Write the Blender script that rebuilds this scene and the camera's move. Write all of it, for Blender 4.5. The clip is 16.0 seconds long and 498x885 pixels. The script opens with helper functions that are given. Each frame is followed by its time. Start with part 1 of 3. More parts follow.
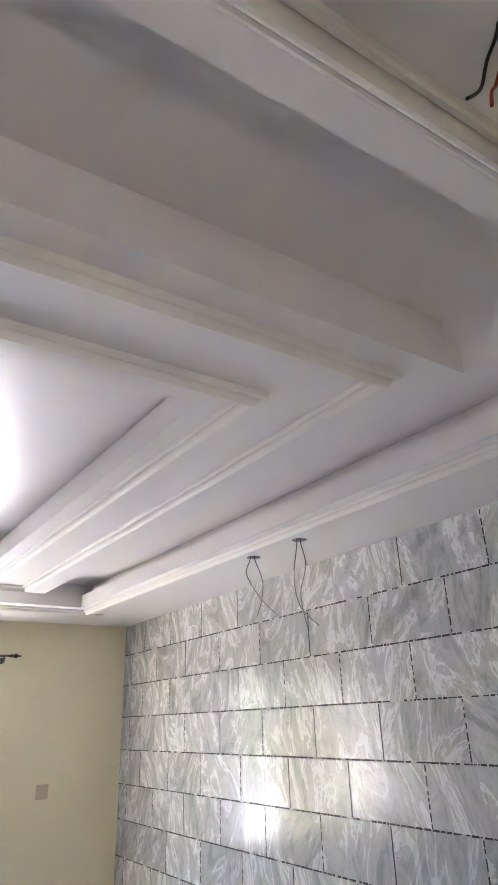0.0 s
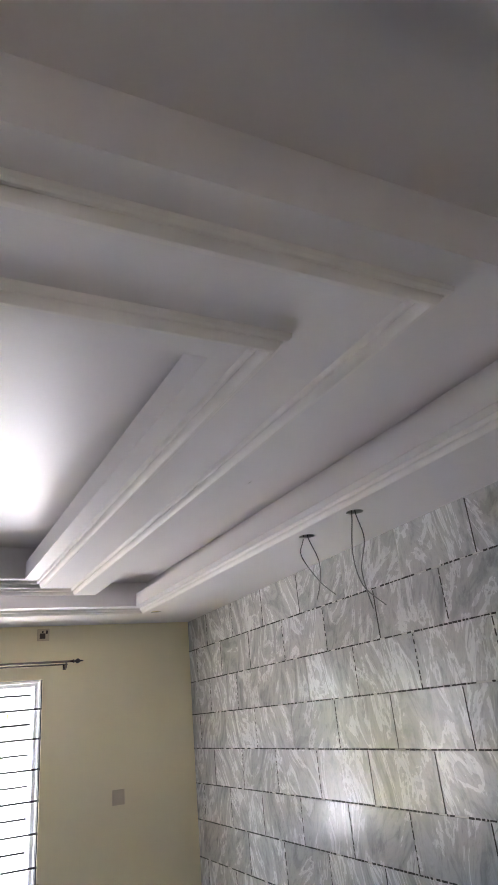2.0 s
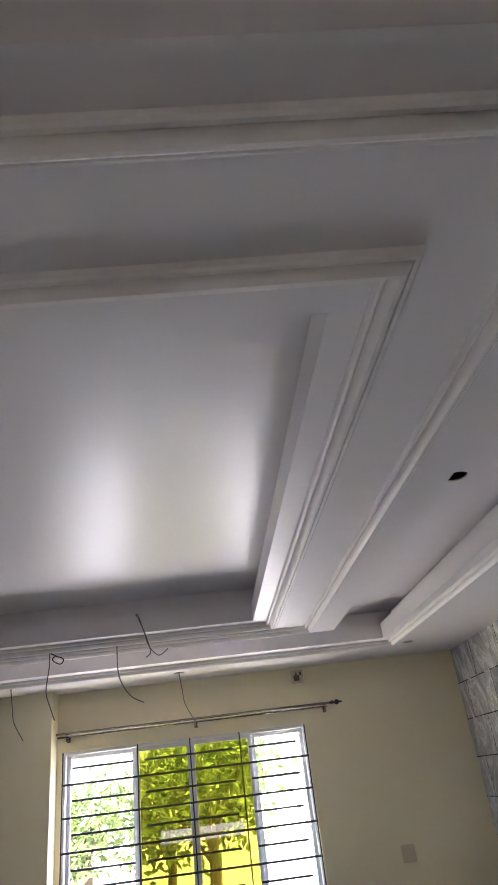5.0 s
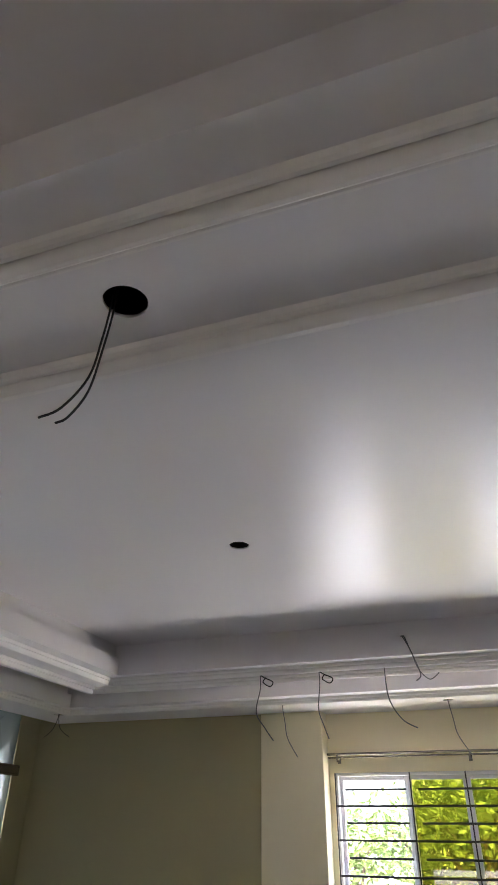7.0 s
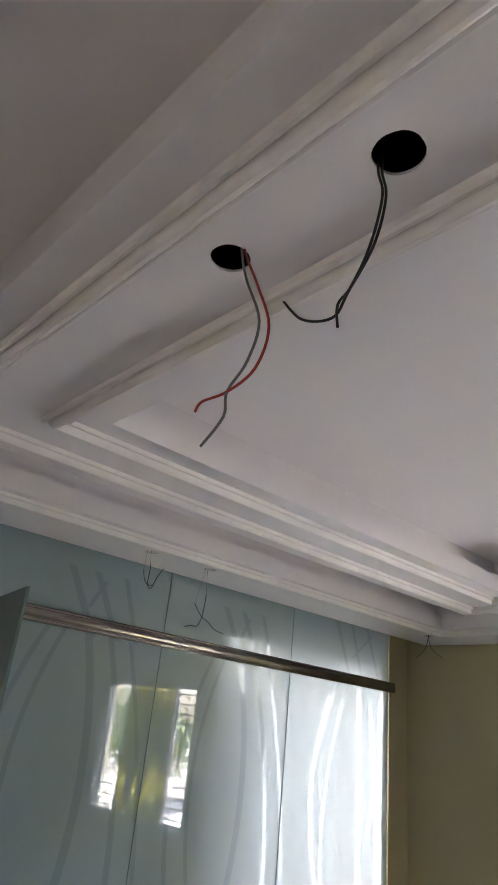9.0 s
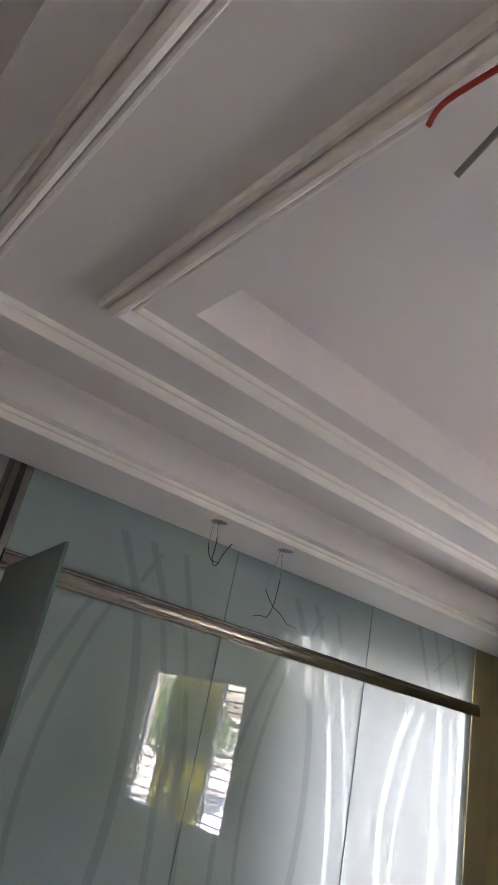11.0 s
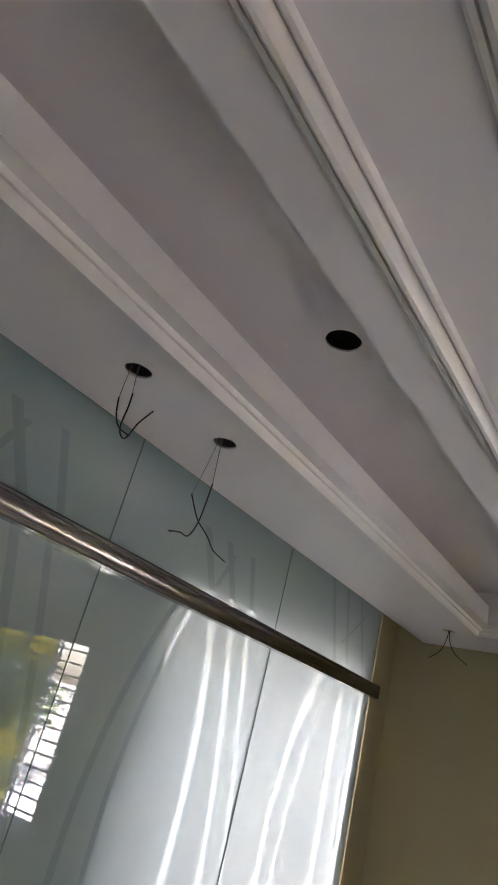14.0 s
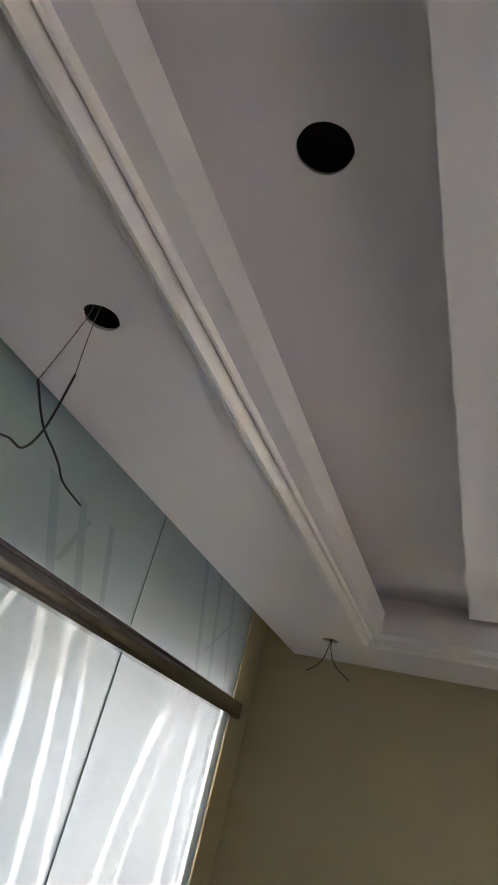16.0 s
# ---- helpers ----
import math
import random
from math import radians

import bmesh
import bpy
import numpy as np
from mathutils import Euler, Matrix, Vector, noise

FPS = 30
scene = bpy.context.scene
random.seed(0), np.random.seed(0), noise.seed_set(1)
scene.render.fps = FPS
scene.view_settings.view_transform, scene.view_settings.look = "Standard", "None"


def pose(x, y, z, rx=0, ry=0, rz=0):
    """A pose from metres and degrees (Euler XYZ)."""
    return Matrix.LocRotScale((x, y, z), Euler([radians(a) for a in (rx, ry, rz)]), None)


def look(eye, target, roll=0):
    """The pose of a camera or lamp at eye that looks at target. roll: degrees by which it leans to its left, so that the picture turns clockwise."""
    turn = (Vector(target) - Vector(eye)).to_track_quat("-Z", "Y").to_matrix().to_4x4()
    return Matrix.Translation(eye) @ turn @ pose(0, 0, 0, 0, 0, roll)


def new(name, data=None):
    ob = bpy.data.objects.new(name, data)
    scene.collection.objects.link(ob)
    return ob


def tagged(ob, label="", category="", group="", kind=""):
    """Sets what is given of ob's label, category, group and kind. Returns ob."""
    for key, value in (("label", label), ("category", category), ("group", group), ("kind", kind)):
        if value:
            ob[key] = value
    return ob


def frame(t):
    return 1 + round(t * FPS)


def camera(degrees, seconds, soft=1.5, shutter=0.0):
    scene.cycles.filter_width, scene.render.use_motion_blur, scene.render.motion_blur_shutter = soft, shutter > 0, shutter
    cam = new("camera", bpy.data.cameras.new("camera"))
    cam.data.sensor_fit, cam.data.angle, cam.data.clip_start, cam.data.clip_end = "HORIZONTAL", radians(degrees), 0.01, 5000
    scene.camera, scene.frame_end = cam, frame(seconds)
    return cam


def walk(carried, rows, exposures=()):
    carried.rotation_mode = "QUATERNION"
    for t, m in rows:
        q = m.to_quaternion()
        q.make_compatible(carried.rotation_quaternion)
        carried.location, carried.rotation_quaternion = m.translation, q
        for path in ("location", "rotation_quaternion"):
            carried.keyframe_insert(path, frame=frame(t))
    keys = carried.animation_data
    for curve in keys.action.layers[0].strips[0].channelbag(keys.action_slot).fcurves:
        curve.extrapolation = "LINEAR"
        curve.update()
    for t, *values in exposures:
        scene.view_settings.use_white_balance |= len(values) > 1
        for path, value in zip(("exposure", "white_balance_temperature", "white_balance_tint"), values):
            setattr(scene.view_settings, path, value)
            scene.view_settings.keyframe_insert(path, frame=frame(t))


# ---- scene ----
cam = camera(42.95, 16.0)
PATH = [
    (0, (-2.708, -6.697, 1.710), (-1.7080, -5.1658, 2.5205), -1.70),
    (0.5, (-2.674, -6.690, 1.749), (-1.7528, -5.1104, 2.5586), -3.25),
    (1, (-2.612, -6.650, 1.755), (-1.8032, -4.9991, 2.5420), -3.13),
    (1.5, (-2.535, -6.538, 1.772), (-1.7130, -4.8883, 2.5487), -4.60),
    (2, (-2.451, -6.423, 1.767), (-1.5916, -4.7958, 2.5490), -5.73),
    (2.5, (-2.342, -6.313, 1.759), (-1.5343, -4.6683, 2.5609), -7.47),
    (3, (-2.213, -6.215, 1.740), (-1.4125, -4.5563, 2.5188), -9.27),
    (3.5, (-2.082, -6.141, 1.735), (-1.4050, -4.4416, 2.5437), -9.40),
    (4, (-2.048, -6.100, 1.753), (-1.5672, -4.3510, 2.5964), -9.10),
    (6.3, (-2.188, -6.082, 1.851), (-2.4129, -4.3921, 2.8962), -2.65),
    (6.5, (-2.198, -6.085, 1.847), (-2.4840, -4.4048, 2.8932), -1.91),
    (7, (-2.207, -6.103, 1.791), (-2.7757, -4.4961, 2.8365), 0.47),
    (7.5, (-2.269, -6.089, 1.771), (-3.1480, -4.5773, 2.7421), 3.79),
    (8, (-2.433, -6.060, 1.764), (-3.5107, -4.6472, 2.6822), 4.86),
    (8.5, (-2.630, -6.018, 1.754), (-3.8997, -4.7238, 2.5984), 5.59),
    (9, (-2.745, -5.971, 1.776), (-4.1135, -4.7639, 2.5937), 6.25),
    (11.5, (-3.617, -5.483, 1.836), (-5.1032, -4.3954, 2.6162), 13.32),
    (12, (-3.790, -5.346, 1.817), (-5.2498, -4.2349, 2.6134), 13.79),
    (12.5, (-3.958, -5.190, 1.812), (-5.4138, -4.0592, 2.5889), 15.48),
    (13, (-4.173, -5.087, 1.806), (-5.5284, -3.8492, 2.5989), 16.18),
    (13.5, (-4.402, -5.011, 1.816), (-5.6385, -3.6693, 2.6340), 15.30),
    (14, (-4.595, -4.905, 1.808), (-5.7544, -3.4873, 2.6108), 15.37),
    (14.5, (-4.710, -4.692, 1.836), (-5.7971, -3.2585, 2.7090), 15.82),
    (15, (-4.795, -4.524, 1.855), (-5.8354, -3.0471, 2.7139), 17.31),
    (15.5, (-4.948, -4.411, 1.823), (-5.8077, -2.8638, 2.7542), 15.47),
    (16, (-5.130, -4.225, 1.867), (-5.8832, -2.6295, 2.8084), 15.50),
]
walk(cam, [(t, look(eye, target, roll)) for t, eye, target, roll in PATH], [(0, 5.3, 5850, 24), (1.5, 4.85, 5850, 24), (3, 4.4, 5850, 25), (4, 4.22, 5830, 25), (6.5, 4.1, 5900, 24), (7, 4.25, 5920, 22), (9, 4.8, 6050, 24), (11.5, 4.7, 6230, 28), (16, 4.65, 6280, 26)])

# ---------------------------------------------------------------- light
world = bpy.data.worlds.new("sky_world")
scene.world = world
world.use_nodes = True
wn = world.node_tree
sky = wn.nodes.new("ShaderNodeTexSky")
sky.sky_type = "NISHITA"
sky.sun_disc = False
sky.sun_elevation = radians(58)
sky.sun_rotation = radians(90)
sky.air_density, sky.dust_density = 1.0, 3.0
wn.links.new(sky.outputs[0], wn.nodes["Background"].inputs[0])
wn.nodes["Background"].inputs[1].default_value = 0.15

sun_data = bpy.data.lights.new("sun", "SUN")
sun_data.energy, sun_data.angle, sun_data.color = 4.0, radians(0.5), (1.0, 0.95, 0.86)
sun = new("sun", sun_data)
sun.matrix_world = look((10, 0, 16), (0, 0, 0))


def daylight(name, place, target, width, height, watts, colour):
    """An added area lamp that stands in for daylight near an opening."""
    d = bpy.data.lights.new(name, "AREA")
    d.shape, d.size, d.size_y = "RECTANGLE", width, height
    d.energy, d.color = watts, colour
    lamp = new(name, d)
    lamp.matrix_world = look(place, target)
    return lamp


# added lamp lying outside, in place of sunlit ground bouncing up through the window
daylight("ground_bounce_lamp", (-2.5, 2.1, -0.02), (-2.5, 1.6, 1.7), 4.6, 2.8, 21.0, (0.95, 0.98, 1.0))
# added lamp behind the glass, in place of the daylight that makes it glow
daylight("veranda_daylight", (-8.1, 0.3, 1.15), (-6.69, -1.5, 1.15), 2.4, 2.1, 15.0, (1.0, 1.0, 0.98))

# added warm fill for the south-facing mouldings, set in the made-up slot
daylight("south_slot_fill", (-2.8, -7.8, 1.12), (-2.8, -5.2, 2.3), 1.5, 0.2, 0.12, (1.0, 0.84, 0.62))


# ---------------------------------------------------------------- materials
def material(name):
    m = bpy.data.materials.new(name)
    m.use_nodes = True
    nt = m.node_tree
    return m, nt, nt.nodes["Principled BSDF"]


def node(nt, kind, **values):
    n = nt.nodes.new(kind)
    for key, v in values.items():
        n.inputs[key].default_value = v
    return n


def ramp(nt, fac, stops):
    r = nt.nodes.new("ShaderNodeValToRGB")
    while len(r.color_ramp.elements) < len(stops):
        r.color_ramp.elements.new(0.5)
    for e, (p, c) in zip(r.color_ramp.elements, stops):
        e.position, e.color = p, (*c, 1)
    nt.links.new(fac, r.inputs[0])
    return r


def plain(name, colour, rough, grain=90.0, spread=0.05, bump=0.06, metal=0.0, stain=1.3, dist=0.002, spec=0.5, sheen=(0.85, 1.2)):
    """Paint, plaster, plastic or metal: soft stains, fine grain and a little relief."""
    m, nt, b = material(name)
    tc = nt.nodes.new("ShaderNodeTexCoord")
    big = node(nt, "ShaderNodeTexNoise", Scale=stain, Detail=4.0)
    fine = node(nt, "ShaderNodeTexNoise", Scale=grain, Detail=3.0)
    for n in (big, fine):
        nt.links.new(tc.outputs["Object"], n.inputs["Vector"])
    mix = nt.nodes.new("ShaderNodeMath")
    mix.operation = "MULTIPLY_ADD"
    mix.inputs[1].default_value = 0.35
    nt.links.new(fine.outputs[0], mix.inputs[0])
    nt.links.new(big.outputs[0], mix.inputs[2])
    lo = tuple(c * (1 - spread) for c in colour)
    hi = tuple(min(1, c * (1 + spread)) for c in colour)
    r = ramp(nt, mix.outputs[0], [(0.25, lo), (1.0, hi)])
    nt.links.new(r.outputs[0], b.inputs["Base Color"])
    rr = nt.nodes.new("ShaderNodeMapRange")
    rr.inputs[3].default_value, rr.inputs[4].default_value = rough * sheen[0], min(1, rough * sheen[1])
    nt.links.new(big.outputs[0], rr.inputs[0])
    nt.links.new(rr.outputs[0], b.inputs["Roughness"])
    b.inputs["Metallic"].default_value = metal
    b.inputs["Specular IOR Level"].default_value = spec
    bp = node(nt, "ShaderNodeBump", Strength=bump, Distance=dist)
    nt.links.new(fine.outputs[0], bp.inputs["Height"])
    nt.links.new(bp.outputs[0], b.inputs["Normal"])
    return m


def marble(name):
    """Grey and white veined marble; each tile shows another piece of the stone."""
    m, nt, b = material(name)
    tc = nt.nodes.new("ShaderNodeTexCoord")
    info = nt.nodes.new("ShaderNodeObjectInfo")
    off = nt.nodes.new("ShaderNodeVectorMath")
    off.operation = "SCALE"
    comb = nt.nodes.new("ShaderNodeCombineXYZ")
    nt.links.new(info.outputs["Random"], comb.inputs[0])
    nt.links.new(info.outputs["Random"], comb.inputs[1])
    nt.links.new(comb.outputs[0], off.inputs[0])
    off.inputs["Scale"].default_value = 40
    add = nt.nodes.new("ShaderNodeVectorMath")
    nt.links.new(tc.outputs["Object"], add.inputs[0])
    nt.links.new(off.outputs[0], add.inputs[1])
    mp = nt.nodes.new("ShaderNodeMapping")
    turn = nt.nodes.new("ShaderNodeMapRange")
    turn.inputs[3].default_value, turn.inputs[4].default_value = radians(-38), radians(38)
    nt.links.new(info.outputs["Random"], turn.inputs[0])
    spin = nt.nodes.new("ShaderNodeCombineXYZ")
    nt.links.new(turn.outputs[0], spin.inputs[0])
    nt.links.new(spin.outputs[0], mp.inputs["Rotation"])
    nt.links.new(add.outputs[0], mp.inputs[0])
    long = nt.nodes.new("ShaderNodeMapping")
    long.inputs["Scale"].default_value = (1, 1.75, 0.75)
    nt.links.new(mp.outputs[0], long.inputs[0])
    warp = node(nt, "ShaderNodeTexNoise", Scale=2.0, Detail=7.0, Roughness=0.60, Distortion=2.0)
    vein = node(nt, "ShaderNodeTexNoise", Scale=4.5, Detail=9.0, Roughness=0.66, Distortion=1.8)
    for n in (warp, vein):
        nt.links.new(long.outputs[0], n.inputs["Vector"])
    base = ramp(nt, warp.outputs[0], [(0.36, (0.42, 0.42, 0.425)), (0.42, (0.53, 0.53, 0.53)), (0.50, (0.58, 0.575, 0.57)), (0.525, (0.60, 0.595, 0.59)), (0.532, (0.80, 0.80, 0.80)), (0.585, (0.77, 0.77, 0.77)), (0.592, (0.56, 0.56, 0.56)), (0.66, (0.62, 0.615, 0.61))])
    lines = ramp(nt, vein.outputs[0], [(0.36, (0.70, 0.70, 0.71)), (0.44, (0.92, 0.92, 0.92)), (0.50, (0.98, 0.98, 0.98)), (0.53, (1.0, 1.0, 1.0)), (0.57, (0.86, 0.86, 0.87)), (0.62, (0.78, 0.78, 0.79))])
    mul = nt.nodes.new("ShaderNodeMix")
    mul.data_type, mul.blend_type = "RGBA", "MULTIPLY"
    mul.inputs[0].default_value = 0.8
    nt.links.new(base.outputs[0], mul.inputs[6])
    nt.links.new(lines.outputs[0], mul.inputs[7])
    tone = nt.nodes.new("ShaderNodeHueSaturation")
    mr = nt.nodes.new("ShaderNodeMapRange")
    mr.inputs[3].default_value, mr.inputs[4].default_value = 0.88, 1.12
    nt.links.new(info.outputs["Random"], mr.inputs[0])
    nt.links.new(mr.outputs[0], tone.inputs["Value"])
    nt.links.new(mul.outputs[2], tone.inputs["Color"])
    nt.links.new(tone.outputs[0], b.inputs["Base Color"])
    b.inputs["Roughness"].default_value = 0.20
    b.inputs["Specular IOR Level"].default_value = 0.40
    bp = node(nt, "ShaderNodeBump", Strength=0.12, Distance=0.004)
    nt.links.new(vein.outputs[0], bp.inputs["Height"])
    nt.links.new(bp.outputs[0], b.inputs["Normal"])
    return m


def frosted(name, tint, streaks, sheen=(0.56, 0.74, 0.73), rough=0.68):
    """Etched glass: a smooth face, a blasted back, and polished blades (y, slope, bend, half width, low, high) left clear."""
    m, nt, b = material(name)
    tc = nt.nodes.new("ShaderNodeTexCoord")
    sep = nt.nodes.new("ShaderNodeSeparateXYZ")
    nt.links.new(tc.outputs["Object"], sep.inputs[0])

    def calc(op, *args):
        n = nt.nodes.new("ShaderNodeMath")
        n.operation = op
        for i, v in enumerate(args):
            if isinstance(v, (int, float)):
                n.inputs[i].default_value = v
            else:
                nt.links.new(v, n.inputs[i])
        return n.outputs[0]

    def mixed(fac, a, c):
        n = nt.nodes.new("ShaderNodeMixShader")
        if isinstance(fac, (int, float)):
            n.inputs[0].default_value = fac
        else:
            nt.links.new(fac, n.inputs[0])
        nt.links.new(a.outputs[0], n.inputs[1])
        nt.links.new(c.outputs[0], n.inputs[2])
        return n

    mask = calc("MULTIPLY", sep.outputs["Y"], 0.0)
    for y0, slope, bend, half, low, high in streaks:
        h = calc("SUBTRACT", high, sep.outputs["Z"])
        line = calc("MULTIPLY_ADD", h, slope, y0)
        line = calc("MULTIPLY_ADD", calc("MULTIPLY", h, h), bend, line)
        gap = calc("ABSOLUTE", calc("SUBTRACT", sep.outputs["Y"], line))
        near = calc("LESS_THAN", gap, half)
        near = calc("MULTIPLY", near, calc("MULTIPLY", calc("LESS_THAN", sep.outputs["Z"], high), calc("GREATER_THAN", sep.outputs["Z"], low)))
        mask = calc("MAXIMUM", mask, near)
    smear = node(nt, "ShaderNodeTexNoise", Scale=2.5, Detail=5.0)
    nt.links.new(tc.outputs["Object"], smear.inputs["Vector"])
    clear = nt.nodes.new("ShaderNodeBsdfRefraction")
    tone = nt.nodes.new("ShaderNodeMix")
    tone.data_type = "RGBA"
    nt.links.new(mask, tone.inputs[0])
    tone.inputs[6].default_value = (*(c * 0.09 for c in tint), 1)
    tone.inputs[7].default_value = (*(c * 0.12 for c in tint), 1)
    nt.links.new(tone.outputs[2], clear.inputs["Color"])
    clear.inputs["IOR"].default_value = 1.25
    r = calc("MULTIPLY", calc("MULTIPLY_ADD", smear.outputs[0], 0.2, rough), calc("MULTIPLY_ADD", mask, -0.75, 1.0))
    nt.links.new(r, clear.inputs["Roughness"])
    glow = nt.nodes.new("ShaderNodeBsdfTranslucent")
    glow.inputs["Color"].default_value = (*(c * 0.07 for c in tint), 1)
    veil = nt.nodes.new("ShaderNodeBsdfDiffuse")
    veil.inputs["Color"].default_value = (*(c * 0.92 for c in sheen), 1)
    body = mixed(calc("MULTIPLY_ADD", mask, -0.30, 0.45), clear, glow)
    body = mixed(calc("MULTIPLY_ADD", mask, -0.05, 0.52), body, veil)
    gloss = nt.nodes.new("ShaderNodeBsdfGlossy")
    gloss.inputs["Roughness"].default_value = 0.003
    fr = node(nt, "ShaderNodeFresnel", IOR=1.9)
    top = mixed(fr.outputs[0], body, gloss)
    nt.links.new(top.outputs[0], nt.nodes["Material Output"].inputs["Surface"])
    return m


def see_through(name):
    m, nt, b = material(name)
    t = nt.nodes.new("ShaderNodeBsdfTransparent")
    nt.links.new(t.outputs[0], nt.nodes["Material Output"].inputs["Surface"])
    return m


def pane_glass(name, tint):
    m, nt, b = material(name)
    out = nt.nodes["Material Output"]
    see = nt.nodes.new("ShaderNodeBsdfTransparent")
    see.inputs[0].default_value = (*tint, 1)
    gloss = nt.nodes.new("ShaderNodeBsdfGlossy")
    gloss.inputs["Roughness"].default_value = 0.02
    fr = node(nt, "ShaderNodeFresnel", IOR=1.45)
    mix = nt.nodes.new("ShaderNodeMixShader")
    nt.links.new(fr.outputs[0], mix.inputs[0])
    nt.links.new(see.outputs[0], mix.inputs[1])
    nt.links.new(gloss.outputs[0], mix.inputs[2])
    nt.links.new(mix.outputs[0], out.inputs["Surface"])
    return m


CEIL = plain("white_satin_ceiling_paint", (0.81, 0.772, 0.768), 0.38, grain=60, spread=0.03, bump=0.02, spec=0.30, sheen=(0.95, 1.05))
TRAY = plain("white_gloss_tray_paint", (0.81, 0.772, 0.768), 0.33, grain=60, spread=0.015, bump=0.02, spec=0.24, sheen=(0.98, 1.03))
TRIM = plain("white_gloss_moulding_paint", (0.84, 0.80, 0.77), 0.40, grain=80, spread=0.03, bump=0.03, spec=0.42)
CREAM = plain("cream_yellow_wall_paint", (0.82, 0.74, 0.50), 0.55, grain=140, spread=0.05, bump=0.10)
# about half as bright as CREAM; north-west wall, return and south wall
OCHRE = plain("darker_ochre_wall", (0.43, 0.375, 0.205), 0.6, grain=140, spread=0.06, bump=0.10)
GROUT = plain("pale_cement_backing", (0.58, 0.57, 0.54), 0.9, grain=60, spread=0.2, bump=0.3)
DARKJ = plain("black_grout", (0.055, 0.053, 0.052), 0.9, grain=120, spread=0.3, bump=0.3)
MARBLE = marble("grey_veined_marble")
# unseen floor; kept pale so its bounce fills the shadows on the ceiling
FLOOR = plain("pale_bounce_floor", (0.50, 0.47, 0.42), 0.6, spread=0.08)
STEEL = plain("brushed_steel", (0.30, 0.278, 0.258), 0.24, grain=160, spread=0.18, bump=0.04, metal=1.0, stain=5.0, sheen=(0.95, 1.1))
ALU = plain("white_aluminium", (0.72, 0.72, 0.72), 0.4, spread=0.04)
BARS = plain("black_iron", (0.02, 0.02, 0.022), 0.5, spread=0.3)
BOARD = plain("raw_gypsum_edge", (0.62, 0.60, 0.57), 0.9, grain=200, spread=0.15, bump=0.4)
CONC = plain("bare_grey_concrete", (0.26, 0.26, 0.25), 0.9, grain=30, spread=0.2, bump=0.3)
# the loft's darkness is put into this colour, so the cut-outs look black
VOID = plain("loft_shade_concrete", (0.05, 0.045, 0.04), 0.95, spread=0.3)
BLACKW = plain("black_cable_sheath", (0.012, 0.012, 0.013), 0.45, spread=0.2)
GREYW = plain("grey_cable_sheath", (0.16, 0.16, 0.16), 0.5, spread=0.2)
REDW = plain("red_cable_sheath", (0.38, 0.03, 0.02), 0.45, spread=0.15)
PLATE = plain("cream_plastic_plate", (0.58, 0.49, 0.33), 0.4, spread=0.05)
CLEAR = pane_glass("clear_pane", (0.86, 0.90, 0.88))
AMBER = pane_glass("amber_pane", (0.16, 0.155, 0.018))
BACK = see_through("clear_back_face")


# ---------------------------------------------------------------- mesh tools
def link(name, bm, mat, parent=None, label="", smooth=False):
    me = bpy.data.meshes.new(name)
    bmesh.ops.recalc_face_normals(bm, faces=bm.faces)
    if smooth:
        for f in bm.faces:
            f.smooth = True
    bm.to_mesh(me)
    bm.free()
    for one in (mat if isinstance(mat, (list, tuple)) else [mat]):
        me.materials.append(one)
    ob = new(name, me)
    if parent is not None:
        ob.parent = parent
    if label:
        ob["label"] = label
    return ob


def part(name, bm, mat, parent, label="", smooth=False):
    return link(name, bm, mat, parent, label, smooth)


def box(bm, x0, x1, y0, y1, z0, z1, bevel=0.0):
    made = bmesh.ops.create_cube(bm, size=1.0)
    bmesh.ops.scale(bm, vec=(abs(x1 - x0), abs(y1 - y0), abs(z1 - z0)), verts=made["verts"])
    bmesh.ops.translate(bm, vec=((x0 + x1) / 2, (y0 + y1) / 2, (z0 + z1) / 2), verts=made["verts"])
    if bevel:
        edges = list({e for v in made["verts"] for e in v.link_edges})
        bmesh.ops.bevel(bm, geom=edges, offset=bevel, segments=2, affect="EDGES", profile=0.5)
    return bm


def boxed(*a, bevel=0.0):
    return box(bmesh.new(), *a, bevel=bevel)


def quad(bm, *pts):
    return bm.faces.new([bm.verts.new(p) for p in pts])


